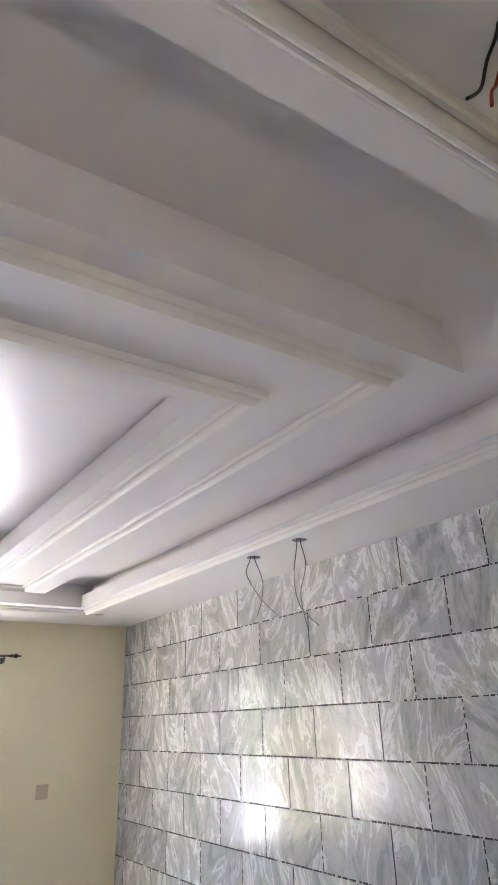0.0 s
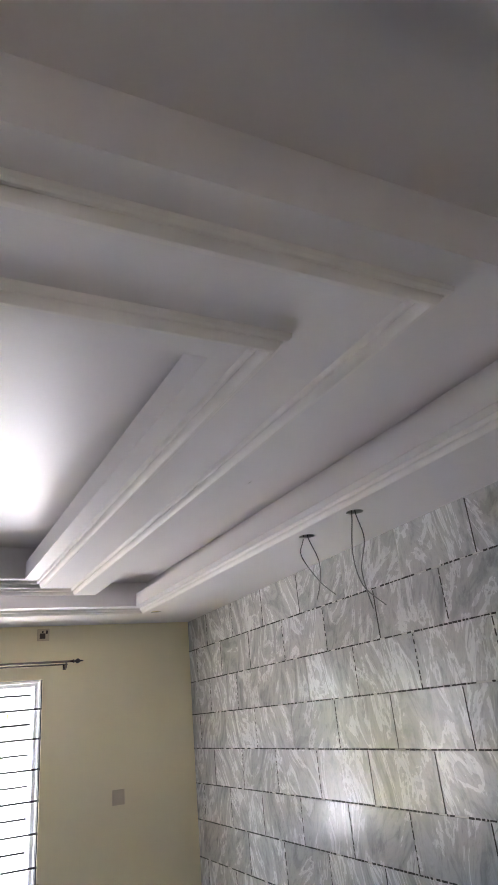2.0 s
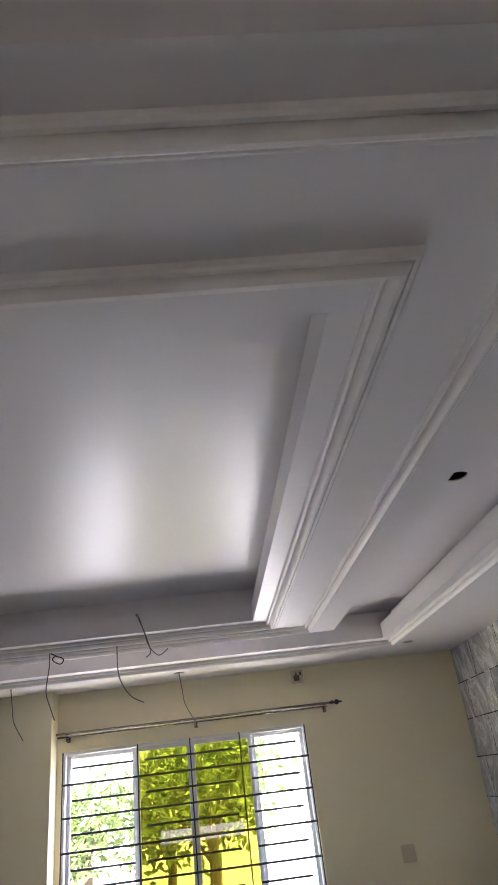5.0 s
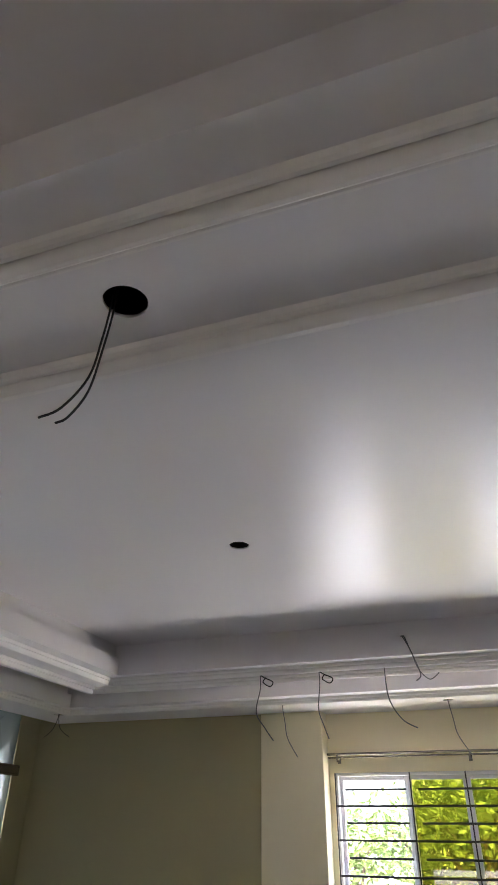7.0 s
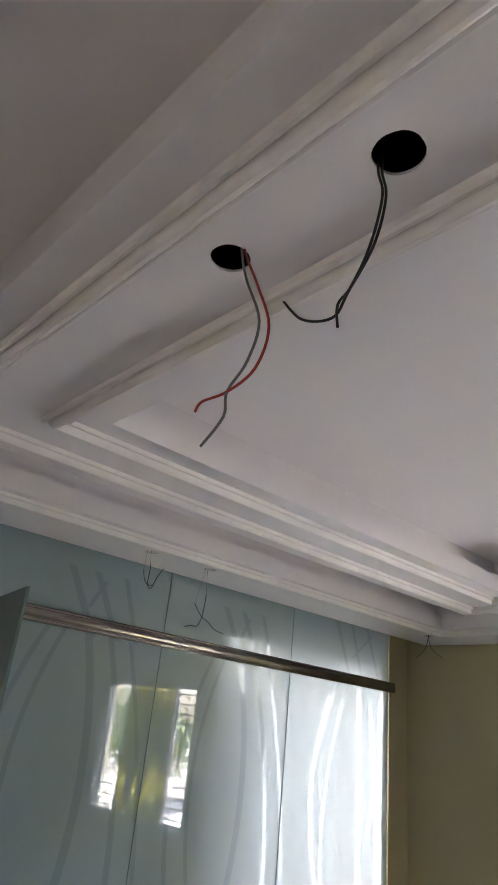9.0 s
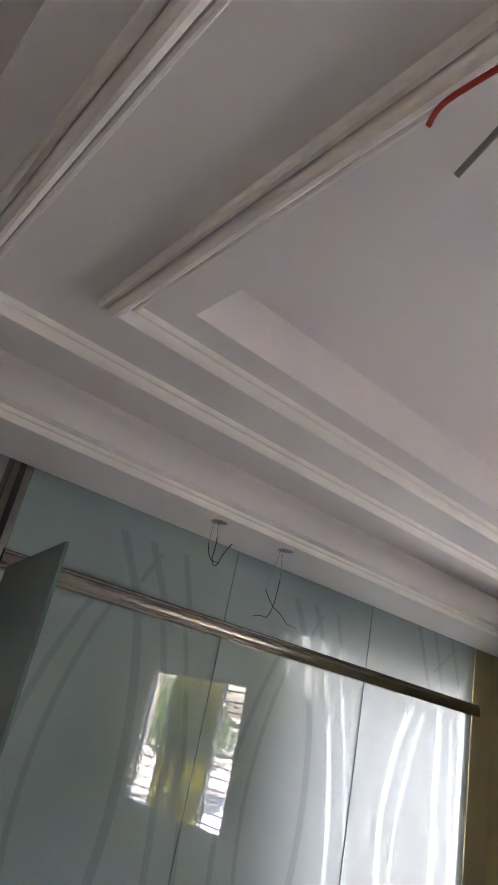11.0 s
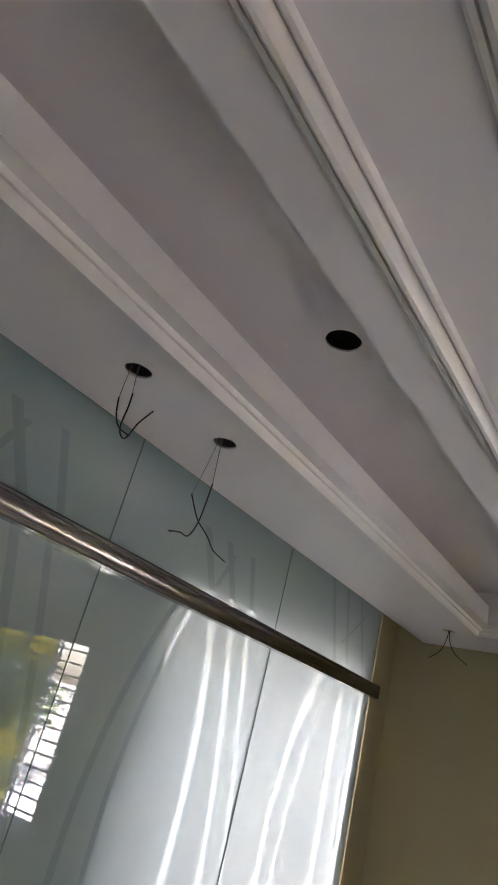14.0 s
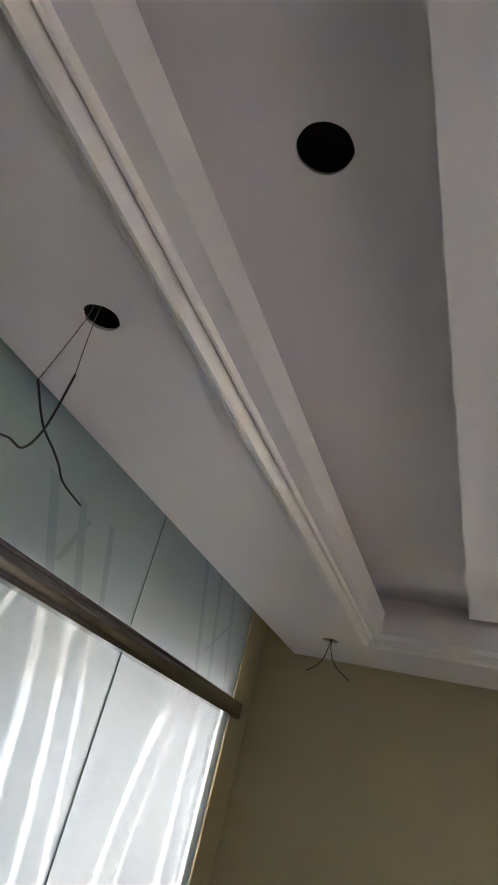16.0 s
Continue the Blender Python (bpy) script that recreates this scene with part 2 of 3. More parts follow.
def holed_plate(bm, x0, x1, y0, y1, z, holes, thick=0.007):
    """The underside of a board with round cut-outs (x, y, radius), and the cut edges of the board."""
    along_x = (x1 - x0) > (y1 - y0)
    runs = sorted(holes, key=lambda h: h[0] if along_x else h[1])
    here = x0 if along_x else y0
    for hx, hy, r in runs:
        s = r * 1.5
        a, b = ((hx if along_x else hy) - s), ((hx if along_x else hy) + s)
        if along_x:
            quad(bm, (here, y0, z), (a, y0, z), (a, y1, z), (here, y1, z))
            if hy - s > y0:
                quad(bm, (a, y0, z), (b, y0, z), (b, hy - s, z), (a, hy - s, z))
            if hy + s < y1:
                quad(bm, (a, hy + s, z), (b, hy + s, z), (b, y1, z), (a, y1, z))
        else:
            quad(bm, (x0, here, z), (x1, here, z), (x1, a, z), (x0, a, z))
            if hx - s > x0:
                quad(bm, (x0, a, z), (hx - s, a, z), (hx - s, b, z), (x0, b, z))
            if hx + s < x1:
                quad(bm, (hx + s, a, z), (x1, a, z), (x1, b, z), (hx + s, b, z))
        n = 40
        ring, outer, up = [], [], []
        for i in range(n):
            t = 2 * math.pi * (i + 0.5) / n
            c, sn = math.cos(t), math.sin(t)
            k = s / max(abs(c), abs(sn))
            wob = r * (1 + 0.035 * noise.noise((hx * 9 + c * 1.7, hy * 9 + sn * 1.7, 0)))
            ring.append(bm.verts.new((hx + wob * c, hy + wob * sn, z)))
            up.append(bm.verts.new((hx + wob * c, hy + wob * sn, z + thick)))
            outer.append(bm.verts.new((hx + k * c, hy + k * sn, z)))
        for i in range(n):
            j = (i + 1) % n
            bm.faces.new((ring[i], ring[j], outer[j], outer[i]))
            f = bm.faces.new((ring[i], up[i], up[j], ring[j]))
            f.material_index = 1
        for i in range(4):
            q = [n // 8 - 1, n // 8 + n // 4 - 1, n // 8 + n // 2 - 1, n // 8 + 3 * n // 4 - 1][i]
            a1, b1 = outer[q], outer[(q + 1) % n]
            corner = (a1.co.x if abs(a1.co.x - hx) > abs(b1.co.x - hx) - 1e-9 else b1.co.x,
                      a1.co.y if abs(a1.co.y - hy) > abs(b1.co.y - hy) - 1e-9 else b1.co.y)
            cx_, cy_ = hx + math.copysign(s, corner[0] - hx), hy + math.copysign(s, corner[1] - hy)
            bm.faces.new((a1, b1, bm.verts.new((cx_, cy_, z))))
        here = b
    if along_x:
        quad(bm, (here, y0, z), (x1, y0, z), (x1, y1, z), (here, y1, z))
    else:
        quad(bm, (x0, here, z), (x1, here, z), (x1, y1, z), (x0, y1, z))


def sweep_rect(bm, x0, x1, y0, y1, profile, closed=True):
    """A profile of (outward, z) carried round a rectangle with mitred corners."""
    loops = []
    for d, z in profile:
        loops.append([bm.verts.new(p) for p in ((x0 - d, y0 - d, z), (x1 + d, y0 - d, z), (x1 + d, y1 + d, z), (x0 - d, y1 + d, z))])
    m = len(loops)
    for k in range(m if closed else m - 1):
        a, b = loops[k], loops[(k + 1) % m]
        for i in range(4):
            j = (i + 1) % 4
            bm.faces.new((a[i], a[j], b[j], b[i]))


def tube(bm, points, r, sides=8):
    """A round cable through the points, on a smooth curve."""
    pts = [Vector(p) for p in points]
    fine = []
    for i in range(len(pts) - 1):
        p0, p1, p2, p3 = pts[max(i - 1, 0)], pts[i], pts[i + 1], pts[min(i + 2, len(pts) - 1)]
        for s in range(6):
            t = s / 6
            fine.append(0.5 * ((2 * p1) + (p2 - p0) * t + (2 * p0 - 5 * p1 + 4 * p2 - p3) * t * t + (3 * p1 - p0 - 3 * p2 + p3) * t ** 3))
    fine.append(pts[-1])
    rings = []
    for i, p in enumerate(fine):
        d = (fine[min(i + 1, len(fine) - 1)] - fine[max(i - 1, 0)]).normalized()
        a = d.orthogonal().normalized() if not rings else (prev - d * prev.dot(d)).normalized()
        prev = a
        c = d.cross(a)
        rings.append([bm.verts.new(p + r * (math.cos(2 * math.pi * k / sides) * a + math.sin(2 * math.pi * k / sides) * c)) for k in range(sides)])
    for a, b in zip(rings, rings[1:]):
        for k in range(sides):
            bm.faces.new((a[k], a[(k + 1) % sides], b[(k + 1) % sides], b[k]))
    bm.faces.new(rings[0][::-1])
    bm.faces.new(rings[-1])


# ---------------------------------------------------------------- plan
H = 2.70                      # soffit
CH = 2.934                    # raised channel
RB = 2.728                    # underside of the hung frame
TR = 2.963                    # tray
WX, SY = -6.33, -7.70         # western soffit edge, southern wall
GX = -6.56                    # glass at its northern end
TURN = Matrix.Translation((GX, -0.5, 0)) @ Matrix.Rotation(0.036, 4, "Z") @ Matrix.Translation((-GX, 0.5, 0))      # the partition runs out of square
FX0, FX1, FY0, FY1 = -5.662, -0.843, -6.09, -1.0      # fascia of the soffit
OX0, OX1, OY0, OY1 = -5.243, -1.295, -5.58, -1.37      # hung frame, outside
LIP, COVE = 2.81, 0.15        # top of the soffit lip, depth of the light cove behind it
EX0, EX1, EY0, EY1 = -4.649, -1.922, -4.963, -1.967      # hung frame, opening
INNER_LIP, INNER_COVE = 2.841, 0.09
LEAN = -0.034                 # the eastern edges run slightly out of square


def skewed(x, y):
    return x + (LEAN * (y + 1.0) if x > -2.2 else 0.0)


def lean(bm):
    """Sets the eastern edges of the ceiling out of square."""
    for v in bm.verts:
        v.co.x = skewed(v.co.x, v.co.y)
    return bm


def squared(x, y, r):
    """A cut-out given at its true place, before the lean."""
    return (x - LEAN * (y + 1.0), y, r)


# ---------------------------------------------------------------- structure
tagged(link("floor", boxed(-8.4, 0.2, SY - 0.2, 0.3, -0.15, 0.0), FLOOR), "unseen floor of an empty room, pale to bounce light upward", "floor", kind="structure")

bm = bmesh.new()
holed_plate(bm, FX1, 0.35, SY - 0.1, 0.1, H, [squared(-0.464, -3.277, 0.046), squared(-0.453, -3.763, 0.046), squared(-0.565, -0.685, 0.046)])
holed_plate(bm, WX, FX0, SY, -0.15, H, [(-5.990, -3.809, 0.044), (-5.990, -3.332, 0.044), (-5.99, -0.68, 0.046)])
holed_plate(bm, FX0, FX1, FY1, 0.1, H, [(-3.83, -0.62, 0.042), (-2.49, -0.45, 0.042)])
holed_plate(bm, FX0, FX1, SY, FY0, H, [(-2.034, -6.432, 0.045)])
quad(bm, (WX, -0.15, H), (FX0, -0.15, H), (FX0, 0.0, H), (WX, 0.0, H))
sweep_rect(bm, FX0, FX1, FY0, FY1, [(0, H), (0, LIP), (COVE, LIP), (COVE, CH)], closed=False)
quad(bm, (WX, SY, H), (WX, 0, H), (WX, 0, 3.06), (WX, SY, 3.06))
tagged(link("ceiling_soffit", lean(bm), [CEIL, BOARD]), "white painted gypsum soffit with round cut-outs for lights", "ceiling", kind="structure")

bm = bmesh.new()
holed_plate(bm, OX1, FX1 + COVE, FY0 - COVE, FY1 + COVE, CH, [squared(-0.969, -3.487, 0.052)])
holed_plate(bm, FX0 - COVE, OX0, FY0 - COVE, FY1 + COVE, CH, [(-5.474, -3.519, 0.056)])
holed_plate(bm, OX0, OX1, OY1, FY1 + COVE, CH, [])
holed_plate(bm, OX0, OX1, FY0 - COVE, OY0, CH, [])
tagged(link("ceiling_channel", lean(bm), [CEIL, BOARD]), "white recessed channel round the hung ceiling frame", "ceiling", kind="structure")

bm = bmesh.new()
holed_plate(bm, EX1, OX1, OY0, OY1, RB, [])
holed_plate(bm, OX0, EX0, OY0, OY1, RB, [])
holed_plate(bm, EX0, EX1, EY1, OY1, RB, [(-3.66, -1.72, 0.045), (-3.24, -1.72, 0.045), (-2.80, -1.72, 0.045)])
holed_plate(bm, EX0, EX1, OY0, EY0, RB, [(-3.651, -5.287, 0.046), (-3.211, -5.281, 0.048), (-2.776, -5.273, 0.047)])
sweep_rect(bm, OX0, OX1, OY0, OY1, [(0, RB), (0, 2.832), (-0.027, 2.832), (-0.027, CH), (0, CH)], closed=False)
sweep_rect(bm, EX0, EX1, EY0, EY1, [(0, RB), (0, INNER_LIP), (INNER_COVE, INNER_LIP), (INNER_COVE, TR)], closed=False)
tagged(link("ceiling_frame", lean(bm), [CEIL, BOARD]), "white hung gypsum frame with round light cut-outs", "ceiling", kind="structure")

bm = bmesh.new()
holed_plate(bm, EX0 - INNER_COVE, EX1 + INNER_COVE, EY0 - INNER_COVE, EY1 + INNER_COVE, TR, [(-3.203, -3.419, 0.048)])
tagged(link("ceiling_tray", lean(bm), [TRAY, BOARD]), "white satin raised tray in the middle of the ceiling", "ceiling", kind="structure")

# thin inner bead, groove, wide round bead, groove and flange, from the inside outward
MOULD = [(0.0, 0.0), (0.0, -0.012), (0.004, -0.018), (0.011, -0.020), (0.016, -0.017), (0.0175, -0.009), (0.021, -0.009), (0.0225, -0.024), (0.028, -0.035), (0.036, -0.042), (0.045, -0.042), (0.053, -0.035), (0.058, -0.026), (0.0595, -0.013), (0.0625, -0.013), (0.064, -0.021), (0.074, -0.021), (0.081, -0.015), (0.084, 0.0)]


def moulding(label, x0, x1, y0, y1, z):
    b = bmesh.new()
    sweep_rect(b, x0, x1, y0, y1, [(d, z + h) for d, h in MOULD])
    ob = link("trim", lean(b), TRIM, smooth=True)
    ob.data.set_sharp_from_angle(angle=radians(38))
    return tagged(ob, label, "moulding", kind="structure")


moulding("white double-bead moulding round the soffit edge", -5.720, -0.775, -6.177, -0.89, H)
moulding("white double-bead outer moulding of the hung frame", -5.035, -1.545, -5.394, -1.635, RB)
moulding("white double-bead inner moulding of the hung frame", -4.745, -1.835, -5.070, -1.90, RB)

# closes the loft; its near-black colour supplies the shade inside the cut-outs
tagged(link("roof_slab", boxed(-8.6, 0.4, SY - 0.3, 0.5, 3.05, 3.25), VOID), "concrete slab above the hung ceiling, near black for the loft's shade", "roof", kind="structure")

# north wall: window bay, pier, dark return
WL, WR, WB, WT = -3.555, -1.445, 0.50, 2.225
bm = bmesh.new()
box(bm, WR, 0.2, 0.0, 0.2, 0, 3.05)
box(bm, WL, WR, 0.0, 0.2, WT, 3.05)
box(bm, WL, WR, 0.0, 0.2, 0, WB)
box(bm, -3.60, WL, 0.0, 0.2, 0, 3.05)
box(bm, -4.16, -3.60, -0.20, 0.2, 0, 3.05, bevel=0.006)
tagged(link("wall_north", bm, CREAM), "cream yellow painted wall with a pier beside the window", "wall", kind="structure")
tagged(link("wall_north_west", boxed(-6.548, -4.16, -0.17, 0.2, 0, 3.05), OCHRE), "darker ochre wall beside the glass partition", "wall", kind="structure")
# unseen south wall; slot added for fill light, dark tone to limit bounce
bm = bmesh.new()
box(bm, -8.4, -3.6, SY - 0.2, SY, 0, 3.05)
box(bm, -2.0, 0.2, SY - 0.2, SY, 0, 3.05)
box(bm, -3.6, -2.0, SY - 0.2, SY, 1.22, 3.05)
box(bm, -3.6, -2.0, SY - 0.2, SY, 0, 1.0)
tagged(link("wall_south", bm, OCHRE), "unseen dark ochre south wall with a slot added to let in light", "wall", kind="structure")
east = tagged(link("wall_east", boxed(0.0048, 0.2, SY, 0.0, 0, 3.05), GROUT), "wall clad in grey veined marble tiles", "wall", kind="structure")

# outer wall of the veranda behind the glass, with a wide opening
bm = bmesh.new()
box(bm, -7.25, -7.05, SY, -2.35, 0, 3.05)
box(bm, -7.25, -7.05, -2.35, 0.2, 2.48, 3.05)
box(bm, -7.25, -7.05, -2.35, 0.2, 0, 0.15)
tagged(link("wall_west", bm, CONC), "bare concrete outer wall with a wide opening behind the glass", "wall", kind="structure")
tagged(link("wall_west_return", boxed(-6.66, -6.548, -0.475, 0.2, 0, 3.05), OCHRE), "narrow darker ochre return beside the glass", "wall", kind="structure")

# ---------------------------------------------------------------- window with iron bars
win = tagged(new("window_1"), "sliding aluminium window with amber middle panes and iron bars", "window", kind="structure")
win.location = (0, 0, 0)
FW = 0.026
bm = bmesh.new()
box(bm, WL, WL + FW, 0.02, 0.11, WB, WT, bevel=0.004)
box(bm, WR - FW, WR, 0.02, 0.11, WB, WT, bevel=0.004)
box(bm, WL + FW, WR - FW, 0.02, 0.11, WT - FW, WT, bevel=0.004)
box(bm, WL + FW, WR - FW, 0.02, 0.11, WB, WB + FW, bevel=0.004)
part("window_frame", bm, ALU, win, "white aluminium outer frame")
part("window_sill", boxed(WL - 0.02, WR + 0.02, -0.03, 0.02, WB - 0.03, WB - 0.001, bevel=0.006), ALU, win, "pale sill")
PX = [WL + FW, -2.94, -2.46, -1.93, WR - FW]
for i in range(4):
    a, b = PX[i], PX[i + 1]
    y = 0.05 if i in (1, 2) else 0.08
    sash = bmesh.new()
    st = 0.032
    box(sash, a, a + st, y, y + 0.025, WB + FW, WT - FW, bevel=0.003)
    box(sash, b - st, b, y, y + 0.025, WB + FW, WT - FW, bevel=0.003)
    box(sash, a + st, b - st, y, y + 0.025, WT - FW - 0.032, WT - FW, bevel=0.003)
    box(sash, a + st, b - st, y, y + 0.025, WB + FW, WB + FW + 0.032, bevel=0.003)
    s_ob = part("sash", sash, ALU, win, "grey-white sliding sash")
    sheet = boxed(a + st, b - st, y + 0.010, y + 0.015, WB + FW + 0.032, WT - FW - 0.032)
    sheet.normal_update()
    for f in sheet.faces:
        f.material_index = 0 if f.normal.y < -0.5 else 1
    g = part("pane", sheet, [AMBER if i in (1, 2) else CLEAR, BACK], s_ob,
             "amber tinted pane" if i in (1, 2) else "clear pane")
    g.visible_shadow = False
grille = tagged(new("burglar_bars"), "black iron bars across the window opening", "window bars")
grille.location = (WL, -0.01, WB)
z = WT - 0.13
k = 1
while z > WB + 0.04:
    if k % 2 == 0:
        spans = [(WL + 0.003, WR - 0.003)]
    else:
        spans = [(WL + 0.09, PX[1] - 0.01), (PX[1] + 0.09, PX[3] - 0.16), (PX[3] - 0.03, WR - 0.10)]
    for a, b in spans:
        o = part("bar", boxed(a, b, -0.018, -0.006, z - 0.008, z + 0.008, bevel=0.002), BARS, grille)
        o.matrix_parent_inverse = Matrix.Translation(grille.location).inverted()
    z -= 0.122
    k += 1
for x in (WL + 0.012, PX[1] + 0.03, -2.46, PX[3] - 0.10, WR - 0.012):
    o = part("upright", boxed(x - 0.005, x + 0.005, -0.028, -0.0185, WB + 0.005, WT - 0.005), BARS, grille)
    o.matrix_parent_inverse = Matrix.Translation(grille.location).inverted()

# curtain rod
rod = tagged(new("curtain_rod"), "thin double steel curtain rod on brackets above the window", "curtain rod")
rod.location = (-1.1, -0.08, 2.35)


def fixed(o, parent):
    o.matrix_parent_inverse = Matrix.Translation(parent.location).inverted()
    return o


bm = bmesh.new()
tube(bm, [(-3.59, -0.09, 2.362), (-2.4, -0.09, 2.362), (-1.195, -0.09, 2.362)], 0.010, 12)
fixed(part("rod", bm, STEEL, rod, "steel front rod", True), rod)
bm = bmesh.new()
tube(bm, [(-3.59, -0.05, 2.340), (-2.4, -0.05, 2.340), (-1.235, -0.05, 2.340)], 0.007, 12)
fixed(part("rear_rod", bm, STEEL, rod, "thinner rear rod", True), rod)
bm = bmesh.new()
prof = [(0.0, 0.010), (0.004, 0.017), (0.012, 0.017), (0.016, 0.009), (0.026, 0.008), (0.034, 0.019), (0.050, 0.023), (0.064, 0.014), (0.074, 0.006), (0.088, 0.009), (0.100, 0.001)]
loops = []
for dx, r in prof:
    loops.append([bm.verts.new((-1.195 + dx, -0.09 + r * math.cos(2 * math.pi * i / 14), 2.362 + r * math.sin(2 * math.pi * i / 14))) for i in range(14)])
for a, b in zip(loops, loops[1:]):
    for i in range(14):
        bm.faces.new((a[i], a[(i + 1) % 14], b[(i + 1) % 14], b[i]))
fixed(part("finial", bm, BARS, rod, "turned dark finial", True), rod)
for x in (-1.255, -2.40, -3.50):
    bm = bmesh.new()
    box(bm, x - 0.006, x + 0.006, -0.092, -0.001, 2.322, 2.332)
    box(bm, x - 0.006, x + 0.006, -0.10, -0.088, 2.300, 2.355)
    box(bm, x - 0.014, x + 0.014, -0.006, -0.001, 2.295, 2.345)
    fixed(part("bracket", bm, STEEL, rod), rod)

# socket and blank plate
sock = tagged(new("wall_socket"), "cream plastic socket outlet high on the wall", "socket")
sock.location = (-1.455, 0, 2.62)
sock.scale = (1.3, 1.0, 1.3)
part("plate", boxed(-0.043, 0.043, -0.012, -0.0005, -0.043, 0.043, bevel=0.005), PLATE, sock)
SLOT = plain("brown_bakelite_insert", (0.06, 0.04, 0.03), 0.4, spread=0.15)
part("socket_face", boxed(-0.026, 0.014, -0.014, -0.0125, -0.028, 0.010, bevel=0.0006), SLOT, sock, "dark pin face")
part("switch_rocker", boxed(0.017, 0.030, -0.017, -0.0125, 0.006, 0.030, bevel=0.002), SLOT, sock, "dark rocker")
part("earth_pin", boxed(-0.012, 0.000, -0.016, -0.0125, 0.012, 0.026, bevel=0.001), SLOT, sock)
plate2 = tagged(new("blank_plate"), "cream blank cover plate on the wall", "cover plate")
plate2.location = (-0.752, 0, 1.176)
part("plate", boxed(-0.056, 0.056, -0.010, -0.0005, -0.062, 0.062, bevel=0.004), PLATE, plate2)
part("rim", boxed(-0.036, 0.036, -0.0155, -0.0105, -0.042, 0.042, bevel=0.0015), PLATE, plate2)

# ---------------------------------------------------------------- glass partition
TOP = 2.235
# polished blades: y at the top, slope, bend, half width, low, high
BL = []
for dy in (0.0, -1.36):
    for y, slope, bend, half in ((-2.64, -0.45, 0.25, 0.016), (-2.755, -0.50, 0.25, 0.019), (-2.49, 0.33, -0.19, 0.029), (-2.32, 0.36, -0.12, 0.022), (-2.165, 0.36, -0.10, 0.017)):
        BL.append((y + dy - 0.037, slope, bend, half, 0.0, TOP))
    for y, slope, half, low, high in ((-2.69, 0.59, 0.028, 2.20, 2.60), (-2.497, 0.57, 0.026, 2.20, 2.60), (-2.27, 0.40, 0.020, 2.20, 2.60), (-2.42, -0.51, 0.016, 2.37, 2.555)):
        BL.append((y + dy - 0.037, slope, 0.0, half, low, high))
BL += [(-1.25, -0.72, 0.38, 0.022, 0.0, TOP), (-1.33, -0.55, 0.30, 0.015, 0.0, TOP), (-1.12, -0.50, 0.20, 0.013, 0.0, TOP), (-0.96, 0.03, 0.0, 0.032, 0.0, TOP), (-0.80, 0.10, 0.0, 0.012, 0.0, TOP), (-0.61, 0.0, 0.0, 0.036, 0.0, TOP)]
BL += [(-1.41, 0.457, 0.0, 0.024, 2.20, 2.93), (-1.164, 0.37, 0.0, 0.022, 2.20, 2.93), (-0.935, 0.45, 0.0, 0.020, 2.20, 2.93), (-0.764, -1.28, 0.0, 0.016, 2.45, 2.70)]
FROST = frosted("etched_sea_green_glass", (0.63, 0.73, 0.73), BL)
FROST2 = frosted("etched_green_glass_door", (0.42, 0.60, 0.54), [], (0.42, 0.60, 0.54))
EDGE = plain("green_polished_glass_edge", (0.13, 0.21, 0.19), 0.15, spread=0.2)
spans = [(-1.935, -0.485), (-3.29, -1.938), (-4.66, -3.293)]
for a, b in spans:
    g = tagged(new("glass_panel"), "etched sea-green glass panel with clear curved blades", "glass panel", "panels of the glass partition")
    g.matrix_world = TURN
    bm = boxed(GX - 0.005, GX + 0.005, a + 0.0015, b - 0.0015, 0.02, 2.98)
    bm.normal_update()
    for f in bm.faces:
        f.material_index = 0 if f.normal.x > 0.5 else 1
    part("sheet", bm, [FROST, BACK], g)
    for y in (a + 0.001, b - 0.001):
        part("edge_strip", boxed(GX - 0.0045, GX + 0.0058, y - 0.0012, y + 0.0012, 0.02, 2.98), EDGE, g, "dark green polished edge")

rail = tagged(new("sliding_rail"), "worn brushed steel rail across the glass partition", "rail")
rail.matrix_world = TURN @ Matrix.Translation((GX + 0.036, -2.52, 2.262))
prof = [(-0.030, -0.046), (0.020, -0.046), (0.025, -0.041), (0.025, -0.030), (0.0225, -0.028), (0.0225, -0.024), (0.026, -0.020), (0.030, -0.006), (0.030, 0.010), (0.026, 0.026), (0.022, 0.030), (0.022, 0.040), (0.017, 0.046), (-0.030, 0.046)]
bm = bmesh.new()
rows = [[bm.verts.new((x, y, z)) for x, z in prof] for y in (-2.16, 2.07)]
for i in range(len(prof)):
    j = (i + 1) % len(prof)
    bm.faces.new((rows[0][i], rows[0][j], rows[1][j], rows[1][i]))
bm.faces.new(rows[0])
bm.faces.new(rows[1][::-1])
body = part("rail_body", bm, STEEL, rail, smooth=True)
body.data.set_sharp_from_angle(angle=radians(30))
part("end_cap", boxed(-0.028, 0.026, 2.071, 2.078, -0.044, 0.044, bevel=0.003), STEEL, rail, "dull steel end cap")

door = tagged(new("glass_door"), "open frameless green etched glass door leaf", "door")
door.location = (-6.34, -4.64, 0.02)
door.rotation_euler = (0, 0, radians(80.5))
bm = boxed(-0.006, 0.006, -0.975, 0.0, 0.0, 2.21)
bm.normal_update()
for f in bm.faces:
    f.material_index = 0 if f.normal.x < -0.5 else 1
part("leaf", bm, [FROST2, BACK], door)
part("leaf_edge", boxed(-0.0055, 0.0055, -0.979, -0.9755, 0.0, 2.21), EDGE, door, "dark green polished edge")
bm = bmesh.new()
tube(bm, [(-0.05, -0.88, 0.8), (-0.05, -0.88, 1.1), (-0.05, -0.88, 1.4)], 0.014, 12)
part("pull_handle", bm, STEEL, door, "steel bar handle", True)
post = tagged(new("door_post"), "steel channel post at the end of the glass partition", "post")
post.location = (-6.41, -4.72, 0)
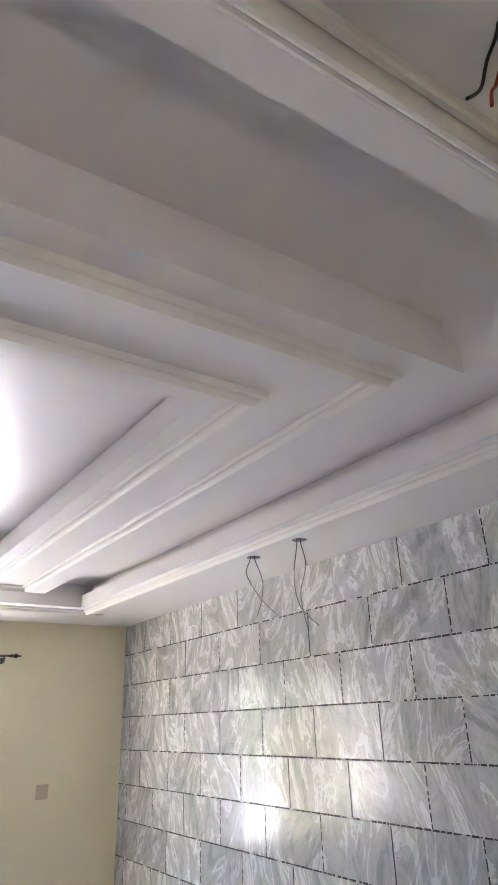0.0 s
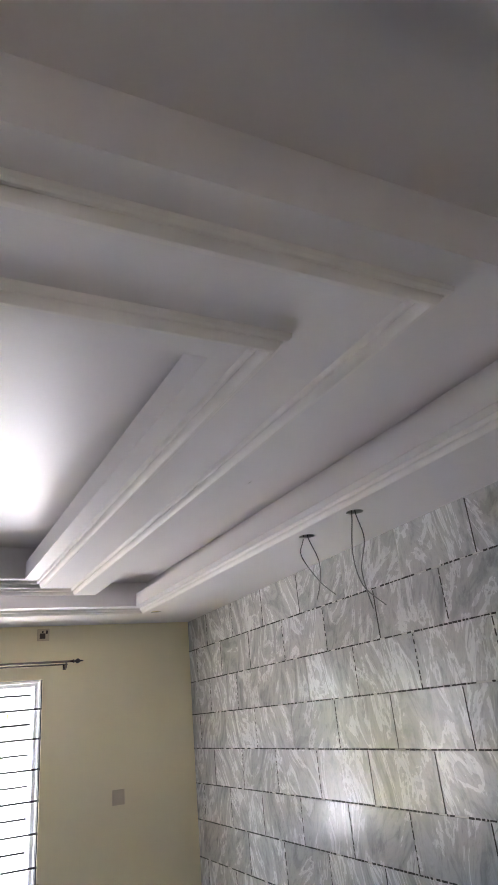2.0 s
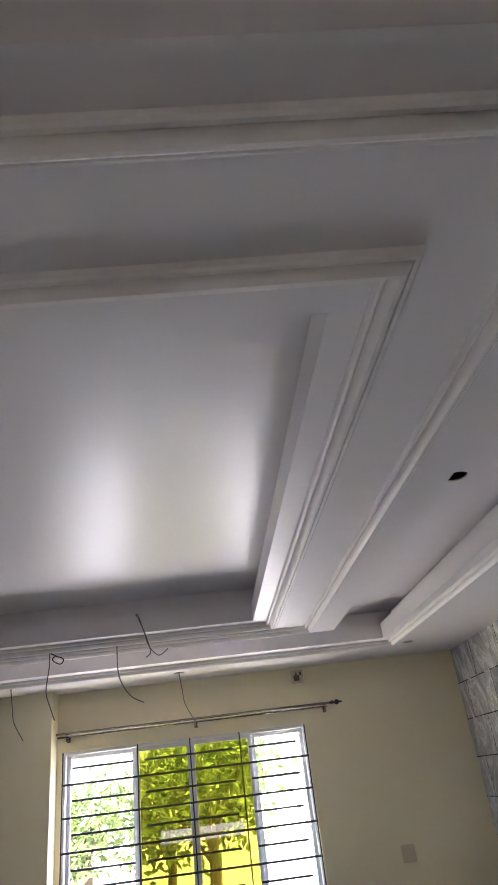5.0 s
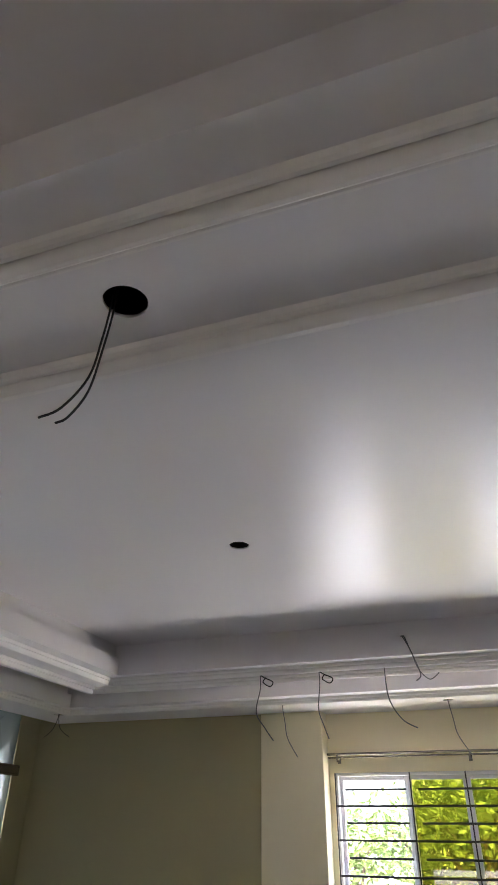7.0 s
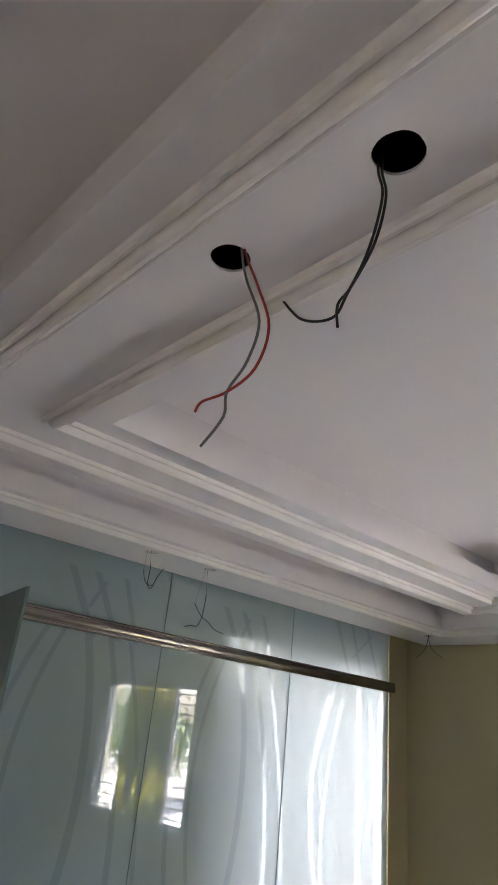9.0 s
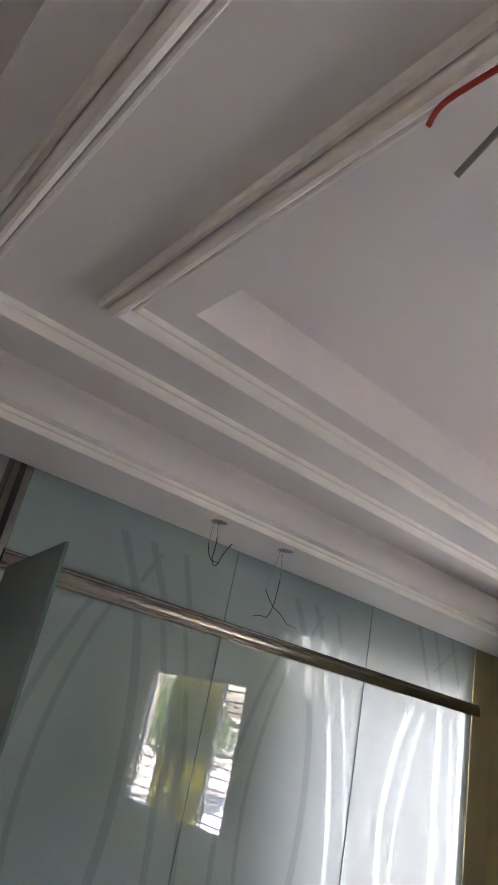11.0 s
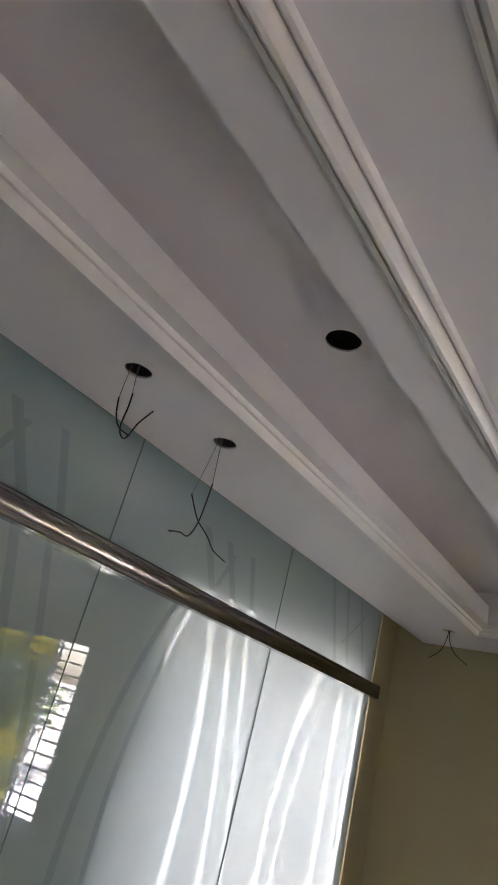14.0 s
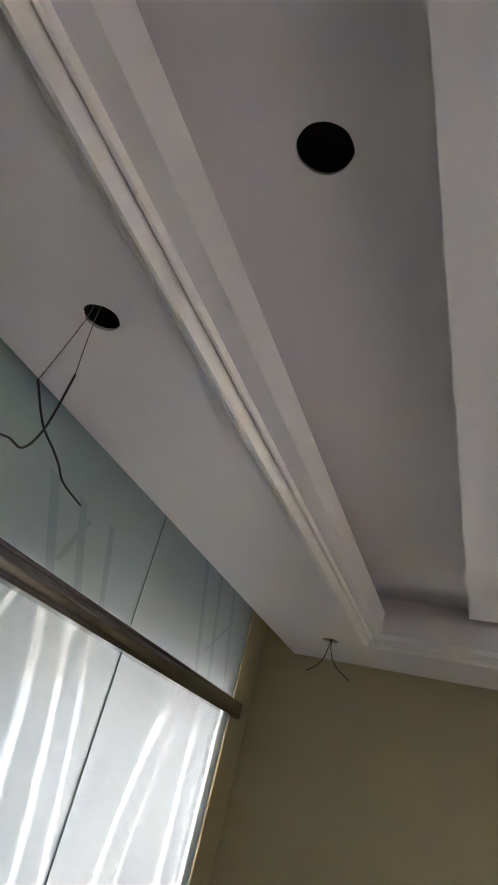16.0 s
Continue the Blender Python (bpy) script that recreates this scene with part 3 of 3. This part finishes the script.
part("post_body", boxed(-0.05, 0.05, -0.05, 0.045, 0.0, 2.98, bevel=0.004), STEEL, post)
# no groove is cut: a thin black strip draws its shade
part("groove_shade_strip", boxed(0.0505, 0.054, -0.015, 0.012, 0.0, 2.98), BARS, post, "black strip for the shade of a groove")

# ---------------------------------------------------------------- loose cables hanging out of the cut-outs
def cables(x, y, z, label, strands):
    """Each strand: colour, radius and points relative to the cut-out."""
    c = tagged(new("cable_pair"), label, "cable", "loose cables at the light cut-outs")
    c.location = (x, y, z)
    for mat, r, pts in strands:
        b = bmesh.new()
        tube(b, pts, r)
        part("wire", b, mat, c, "", True)
    return c


up = 0.10
cables(-0.464, -3.277, H, "two thin dark cables hanging from a soffit cut-out", [
    (GREYW, 0.0030, [(0.0, 0.02, up), (0.01, 0.06, 0.0), (0.012, 0.11, -0.09), (0.012, -0.05, -0.275), (0.012, -0.195, -0.38)]),
    (GREYW, 0.0030, [(0.01, 0.0, up), (0.012, 0.01, 0.0), (0.012, -0.075, -0.165), (0.012, -0.055, -0.29), (0.012, 0.0, -0.375)])])
cables(-0.453, -3.763, H, "two thin dark cables hanging from a soffit cut-out", [
    (GREYW, 0.0030, [(0.0, 0.03, up), (0.01, 0.04, 0.0), (0.012, 0.09, -0.205), (0.012, 0.045, -0.38), (0.012, -0.115, -0.51)]),
    (GREYW, 0.0030, [(0.01, 0.0, up), (0.012, 0.01, 0.0), (0.012, -0.03, -0.155), (0.012, 0.035, -0.31), (0.012, -0.01, -0.51)])])
cables(-5.990, -3.809, H, "thin black cable bent into a hook below a cut-out", [
    (GREYW, 0.0011, [(0.0, 0.0, up), (0.0, 0.0, -0.01), (0.0, 0.01, -0.08)]),
    (GREYW, 0.0011, [(0.0, -0.02, up), (0.0, -0.03, -0.01), (0.0, -0.033, -0.12)]),
    (BLACKW, 0.0026, [(0.0, 0.01, -0.075), (0.0, 0.012, -0.12), (0.0, 0.01, -0.195), (0.0, 0.04, -0.214), (0.0, 0.07, -0.145), (0.0, 0.11, -0.08)]),
    (BLACKW, 0.0026, [(0.0, -0.033, -0.115), (0.0, -0.02, -0.165), (0.0, 0.006, -0.195), (0.0, 0.054, -0.198)])])
cables(-5.990, -3.332, H, "thin black crossed cables below a cut-out", [
    (GREYW, 0.0011, [(0.0, -0.01, up), (0.0, -0.015, -0.02), (0.0, 0.0, -0.165)]),
    (GREYW, 0.0010, [(0.0, -0.03, up), (0.0, -0.04, -0.04), (0.0, -0.088, -0.243)]),
    (BLACKW, 0.0026, [(0.0, 0.0, -0.16), (0.0, -0.014, -0.30), (0.0, -0.045, -0.37), (0.0, -0.09, -0.375), (0.0, -0.14, -0.39)]),
    (BLACKW, 0.0026, [(0.0, -0.088, -0.238), (0.0, -0.026, -0.302), (0.0, 0.03, -0.328), (0.0, 0.064, -0.346), (0.0, 0.10, -0.37), (0.0, 0.18, -0.383)])])
cables(-5.990, -0.680, H, "two short brown cables below a soffit cut-out", [
    (BLACKW, 0.0026, [(0.0, 0.0, up), (0.0, 0.0, -0.02), (-0.03, -0.02, -0.13), (-0.10, -0.03, -0.19)]),
    (BLACKW, 0.0026, [(0.01, 0.0, up), (0.01, 0.0, -0.04), (0.05, 0.0, -0.13), (0.13, 0.03, -0.19)])])
red_pair = cables(-3.651, -5.287, RB, "black and red cables hanging from a frame cut-out", [
    (GREYW, 0.0030, [(0.03, 0.0, up), (0.04, 0.0, 0.0), (0.07, 0.0, -0.096), (0.129, 0.0, -0.23), (0.105, 0.0, -0.32), (0.052, 0.0, -0.373), (0.051, 0.0, -0.43), (-0.012, 0.0, -0.48)]),
    (REDW, 0.0030, [(0.04, 0.0, up), (0.05, 0.0, 0.0), (0.11, 0.0, -0.13), (0.161, 0.0, -0.257), (0.133, 0.0, -0.345), (0.052, 0.0, -0.373), (-0.03, 0.0, -0.371), (-0.05, 0.0, -0.39)])])
cables(-3.211, -5.281, RB, "twisted black cables hanging from a frame cut-out", [
    (BLACKW, 0.0026, [(-0.03, 0.0, up), (-0.045, 0.0, 0.0), (-0.034, 0.0, -0.077), (-0.06, 0.0, -0.18), (-0.103, 0.0, -0.255), (-0.135, 0.0, -0.293), (-0.207, 0.0, -0.265), (-0.26, 0.0, -0.20)]),
    (BLACKW, 0.0026, [(-0.03, 0.01, up), (-0.04, 0.005, 0.0), (-0.03, 0.005, -0.077), (-0.052, 0.005, -0.17), (-0.10, 0.005, -0.24), (-0.124, 0.0, -0.27), (-0.122, 0.0, -0.318)])])
east_pair = cables(-2.776, -5.273, RB, "twisted black cables hanging from a frame cut-out", [
    (BLACKW, 0.0026, [(-0.04, 0.0, up), (-0.046, 0.0, -0.01), (-0.056, 0.0, -0.09), (-0.078, 0.0, -0.187), (-0.145, 0.0, -0.25), (-0.21, 0.0, -0.263)]),
    (BLACKW, 0.0026, [(-0.04, 0.01, up), (-0.044, 0.01, -0.01), (-0.06, 0.01, -0.12), (-0.082, 0.01, -0.215), (-0.129, 0.01, -0.268), (-0.165, 0.01, -0.277)])])
red_pair.scale, east_pair.scale = (0.94, 1.0, 0.96), (0.76, 1.0, 0.97)
cables(-2.034, -6.432, H, "black and red cables hanging from a soffit cut-out", [
    (BLACKW, 0.0030, [(0.0, 0.03, up), (0.02, 0.05, 0.0), (0.035, 0.09, -0.03), (0.024, 0.105, -0.085), (-0.021, 0.105, -0.138)]),
    (REDW, 0.0030, [(0.01, 0.02, up), (0.04, 0.05, 0.0), (0.07, 0.10, -0.04), (0.055, 0.105, -0.07), (0.044, 0.105, -0.11)])])
for x, sway in ((-3.66, 1.0), (-3.24, 0.5)):
    cables(x, -1.72, RB, "dark cable hanging in a loop from a frame cut-out", [
        (BLACKW, 0.0038, [(0.0, 0.0, up), (0.0, 0.0, 0.0), (0.03, 0.0, -0.03), (0.09, 0.0, -0.06), (0.07, 0.0, -0.09), (0.02, 0.0, -0.06), (0.04, 0.0, -0.03)]),
        (GREYW, 0.0038, [(0.01, 0.0, up), (0.0, 0.0, 0.0), (0.0, 0.0, -0.10), (-0.03 * sway, 0.0, -0.25), (0.03 * sway, 0.0, -0.35), (0.09 * sway, 0.0, -0.43)])])
cables(-2.80, -1.72, RB, "thin grey cable hanging from a frame cut-out", [
    (GREYW, 0.0038, [(0.0, 0.0, up), (0.0, 0.0, 0.0), (0.01, 0.0, -0.20), (0.08, 0.0, -0.33), (0.17, 0.0, -0.385)])])
cables(-2.62, -1.967, INNER_LIP, "thin grey cables hanging over the edge of the raised tray", [
    (GREYW, 0.0038, [(-0.02, 0.07, 0.02), (-0.01, 0.01, 0.008), (0.0, -0.008, -0.01), (0.02, -0.012, -0.07), (0.05, -0.014, -0.16), (0.07, -0.012, -0.24), (0.04, -0.012, -0.27)]),
    (GREYW, 0.0030, [(-0.03, 0.07, 0.02), (-0.02, 0.01, 0.008), (-0.004, -0.010, -0.02), (0.03, -0.014, -0.10), (0.06, -0.014, -0.20), (0.12, -0.012, -0.265), (0.18, -0.012, -0.23)])])
for x, y in ((-3.83, -0.62), (-2.49, -0.45)):
    cables(x, y, H, "thin grey cable hanging from a soffit cut-out", [
        (GREYW, 0.0038, [(0.0, 0.0, up), (0.0, 0.0, 0.0), (0.02, 0.0, -0.14), (0.04, 0.0, -0.26), (0.12, 0.0, -0.40)])])

# ---------------------------------------------------------------- marble tiles
def tile_mesh(name, w, h, t=0.010):
    b = bmesh.new()
    box(b, 0.002, t + 0.002, -w / 2, w / 2, -h / 2, h / 2)
    bmesh.ops.bevel(b, geom=[e for e in b.edges if all(v.co.x < 0.003 for v in e.verts)], offset=0.0012, segments=1, affect="EDGES")
    me = bpy.data.meshes.new(name)
    bmesh.ops.recalc_face_normals(b, faces=b.faces)
    b.to_mesh(me)
    b.free()
    me.materials.append(MARBLE)
    return me


whole = {}
for row in range(9):
    top = H - 0.3 * row
    start = (-2.61 if row % 2 else -2.905) + 0.6 * 5
    y1 = 0.0
    y = start
    while y > 0.0:
        y -= 0.6
    cuts = [0.0]
    while y > SY:
        cuts.append(y)
        y -= 0.6
    cuts.append(SY)
    for a, b in zip(cuts, cuts[1:]):
        w = a - b - 0.0065
        if w < 0.01:
            continue
        key = round(w, 3)
        if key not in whole:
            whole[key] = tile_mesh("tile", w, 0.2915)
        t_ob = new("tile", whole[key])
        t_ob.parent = east
        t_ob.location = (random.uniform(-0.0008, 0.0008), (a + b) / 2, top - 0.15)
# black grout, worn out of the joints in dashes
bm = bmesh.new()
rng = random.Random(4)
for row in range(1, 9):
    z = H - 0.3 * row
    y = 0.0
    while y > SY:
        ln = rng.uniform(0.006, 0.045)
        if rng.random() < 0.86:
            hh = rng.uniform(0.0026, 0.0052)
            box(bm, 0.0015, 0.011, y - ln, y, z - hh, z + hh)
        y -= ln + rng.uniform(0.003, 0.016)
for row in range(9):
    top = H - 0.3 * row
    y = (-2.61 if row % 2 else -2.905) + 0.6 * 5
    while y > SY:
        if y < 0 and rng.random() < 0.85:
            z = top - 0.01
            solid = rng.random() < 0.35
            while z > top - 0.29:
                ln = rng.uniform(0.01, 0.05) if not solid else 0.09
                hh = rng.uniform(0.0030, 0.0050)
                box(bm, 0.0015, 0.011, y - hh, y + hh, max(top - 0.295, z - ln), z)
                z -= ln + (rng.uniform(0.004, 0.025) if not solid else 0.001)
        y -= 0.6
part("grout", bm, DARKJ, east, "black grout left in dashes")["kind"] = "stuff"

# ---------------------------------------------------------------- outside
GRASS = plain("pale_dusty_ground", (0.42, 0.38, 0.32), 0.9, grain=8, spread=0.4)
tagged(link("ground", boxed(-300, 300, -300, 300, -0.5, -0.2), GRASS), "pale dusty ground outside", "ground", kind="structure")
PALE = plain("pale_render", (0.72, 0.70, 0.64), 0.9, spread=0.1)
fence = tagged(new("boundary_wall"), "pale rendered boundary wall beyond the glass partition", "garden wall")
fence.location = (-9.4, -2.0, -0.2)
part("wall", boxed(-0.1, 0.1, -9, 9, 0, 3.3), PALE, fence)
part("coping", boxed(-0.16, 0.16, -9, 9, 3.301, 3.38, bevel=0.01), PALE, fence)
LEAF = plain("leaf_green", (0.15, 0.20, 0.05), 0.6, grain=20, spread=0.5)
BARK = plain("bark", (0.12, 0.09, 0.06), 0.9, spread=0.3)


def tree(x, y, height, seed, spread):
    rnd = random.Random(seed)
    t = tagged(new("tree"), "leafy green garden tree in sunlight", "tree", "garden trees")
    t.location = (x, y, -0.2)
    b = bmesh.new()
    tips = []
    tube(b, [(0, 0, 0), (0.05, 0.02, height * 0.3), (0.0, 0.05, height * 0.55)], 0.09, 8)
    for i in range(9):
        a = rnd.uniform(0, 6.28)
        d = rnd.uniform(0.4, 1.0) * spread
        e = (d * math.cos(a), d * math.sin(a), height * rnd.uniform(0.55, 1.0))
        tube(b, [(0, 0.03, height * rnd.uniform(0.3, 0.5)), (e[0] * 0.5, e[1] * 0.5, e[2] * 0.8), e], 0.03, 6)
        tips.append(e)
    part("trunk", b, BARK, t)
    b = bmesh.new()
    for i in range(1500):
        c = rnd.choice(tips)
        p = Vector(c) + Vector((rnd.gauss(0, 0.38), rnd.gauss(0, 0.38), rnd.gauss(0, 0.30)))
        q = Euler((rnd.uniform(0, 6.28), rnd.uniform(0, 6.28), rnd.uniform(0, 6.28))).to_matrix()
        l, w = rnd.uniform(0.07, 0.14), rnd.uniform(0.03, 0.05)
        vs = [b.verts.new(p + q @ Vector(v)) for v in ((0, -l, 0), (w, 0, 0.012), (0, l, 0), (-w, 0, 0.012))]
        b.faces.new(vs)
    part("crown", b, LEAF, t, "sunlit green leaves")
    return t


tree(-2.6, 6.5, 2.6, 1, 1.0)
tree(-2.7, 8.5, 2.9, 2, 0.9)
tree(-5.2, 9.0, 2.0, 3, 1.2)
tree(-3.6, 9.5, 2.2, 5, 1.3)
tree(-6.6, 9.0, 1.9, 6, 1.4)
tree(2.6, 14.0, 1.9, 7, 1.4)
tree(3.4, 4.6, 2.0, 8, 1.1)
tree(5.4, 6.6, 2.3, 9, 1.3)
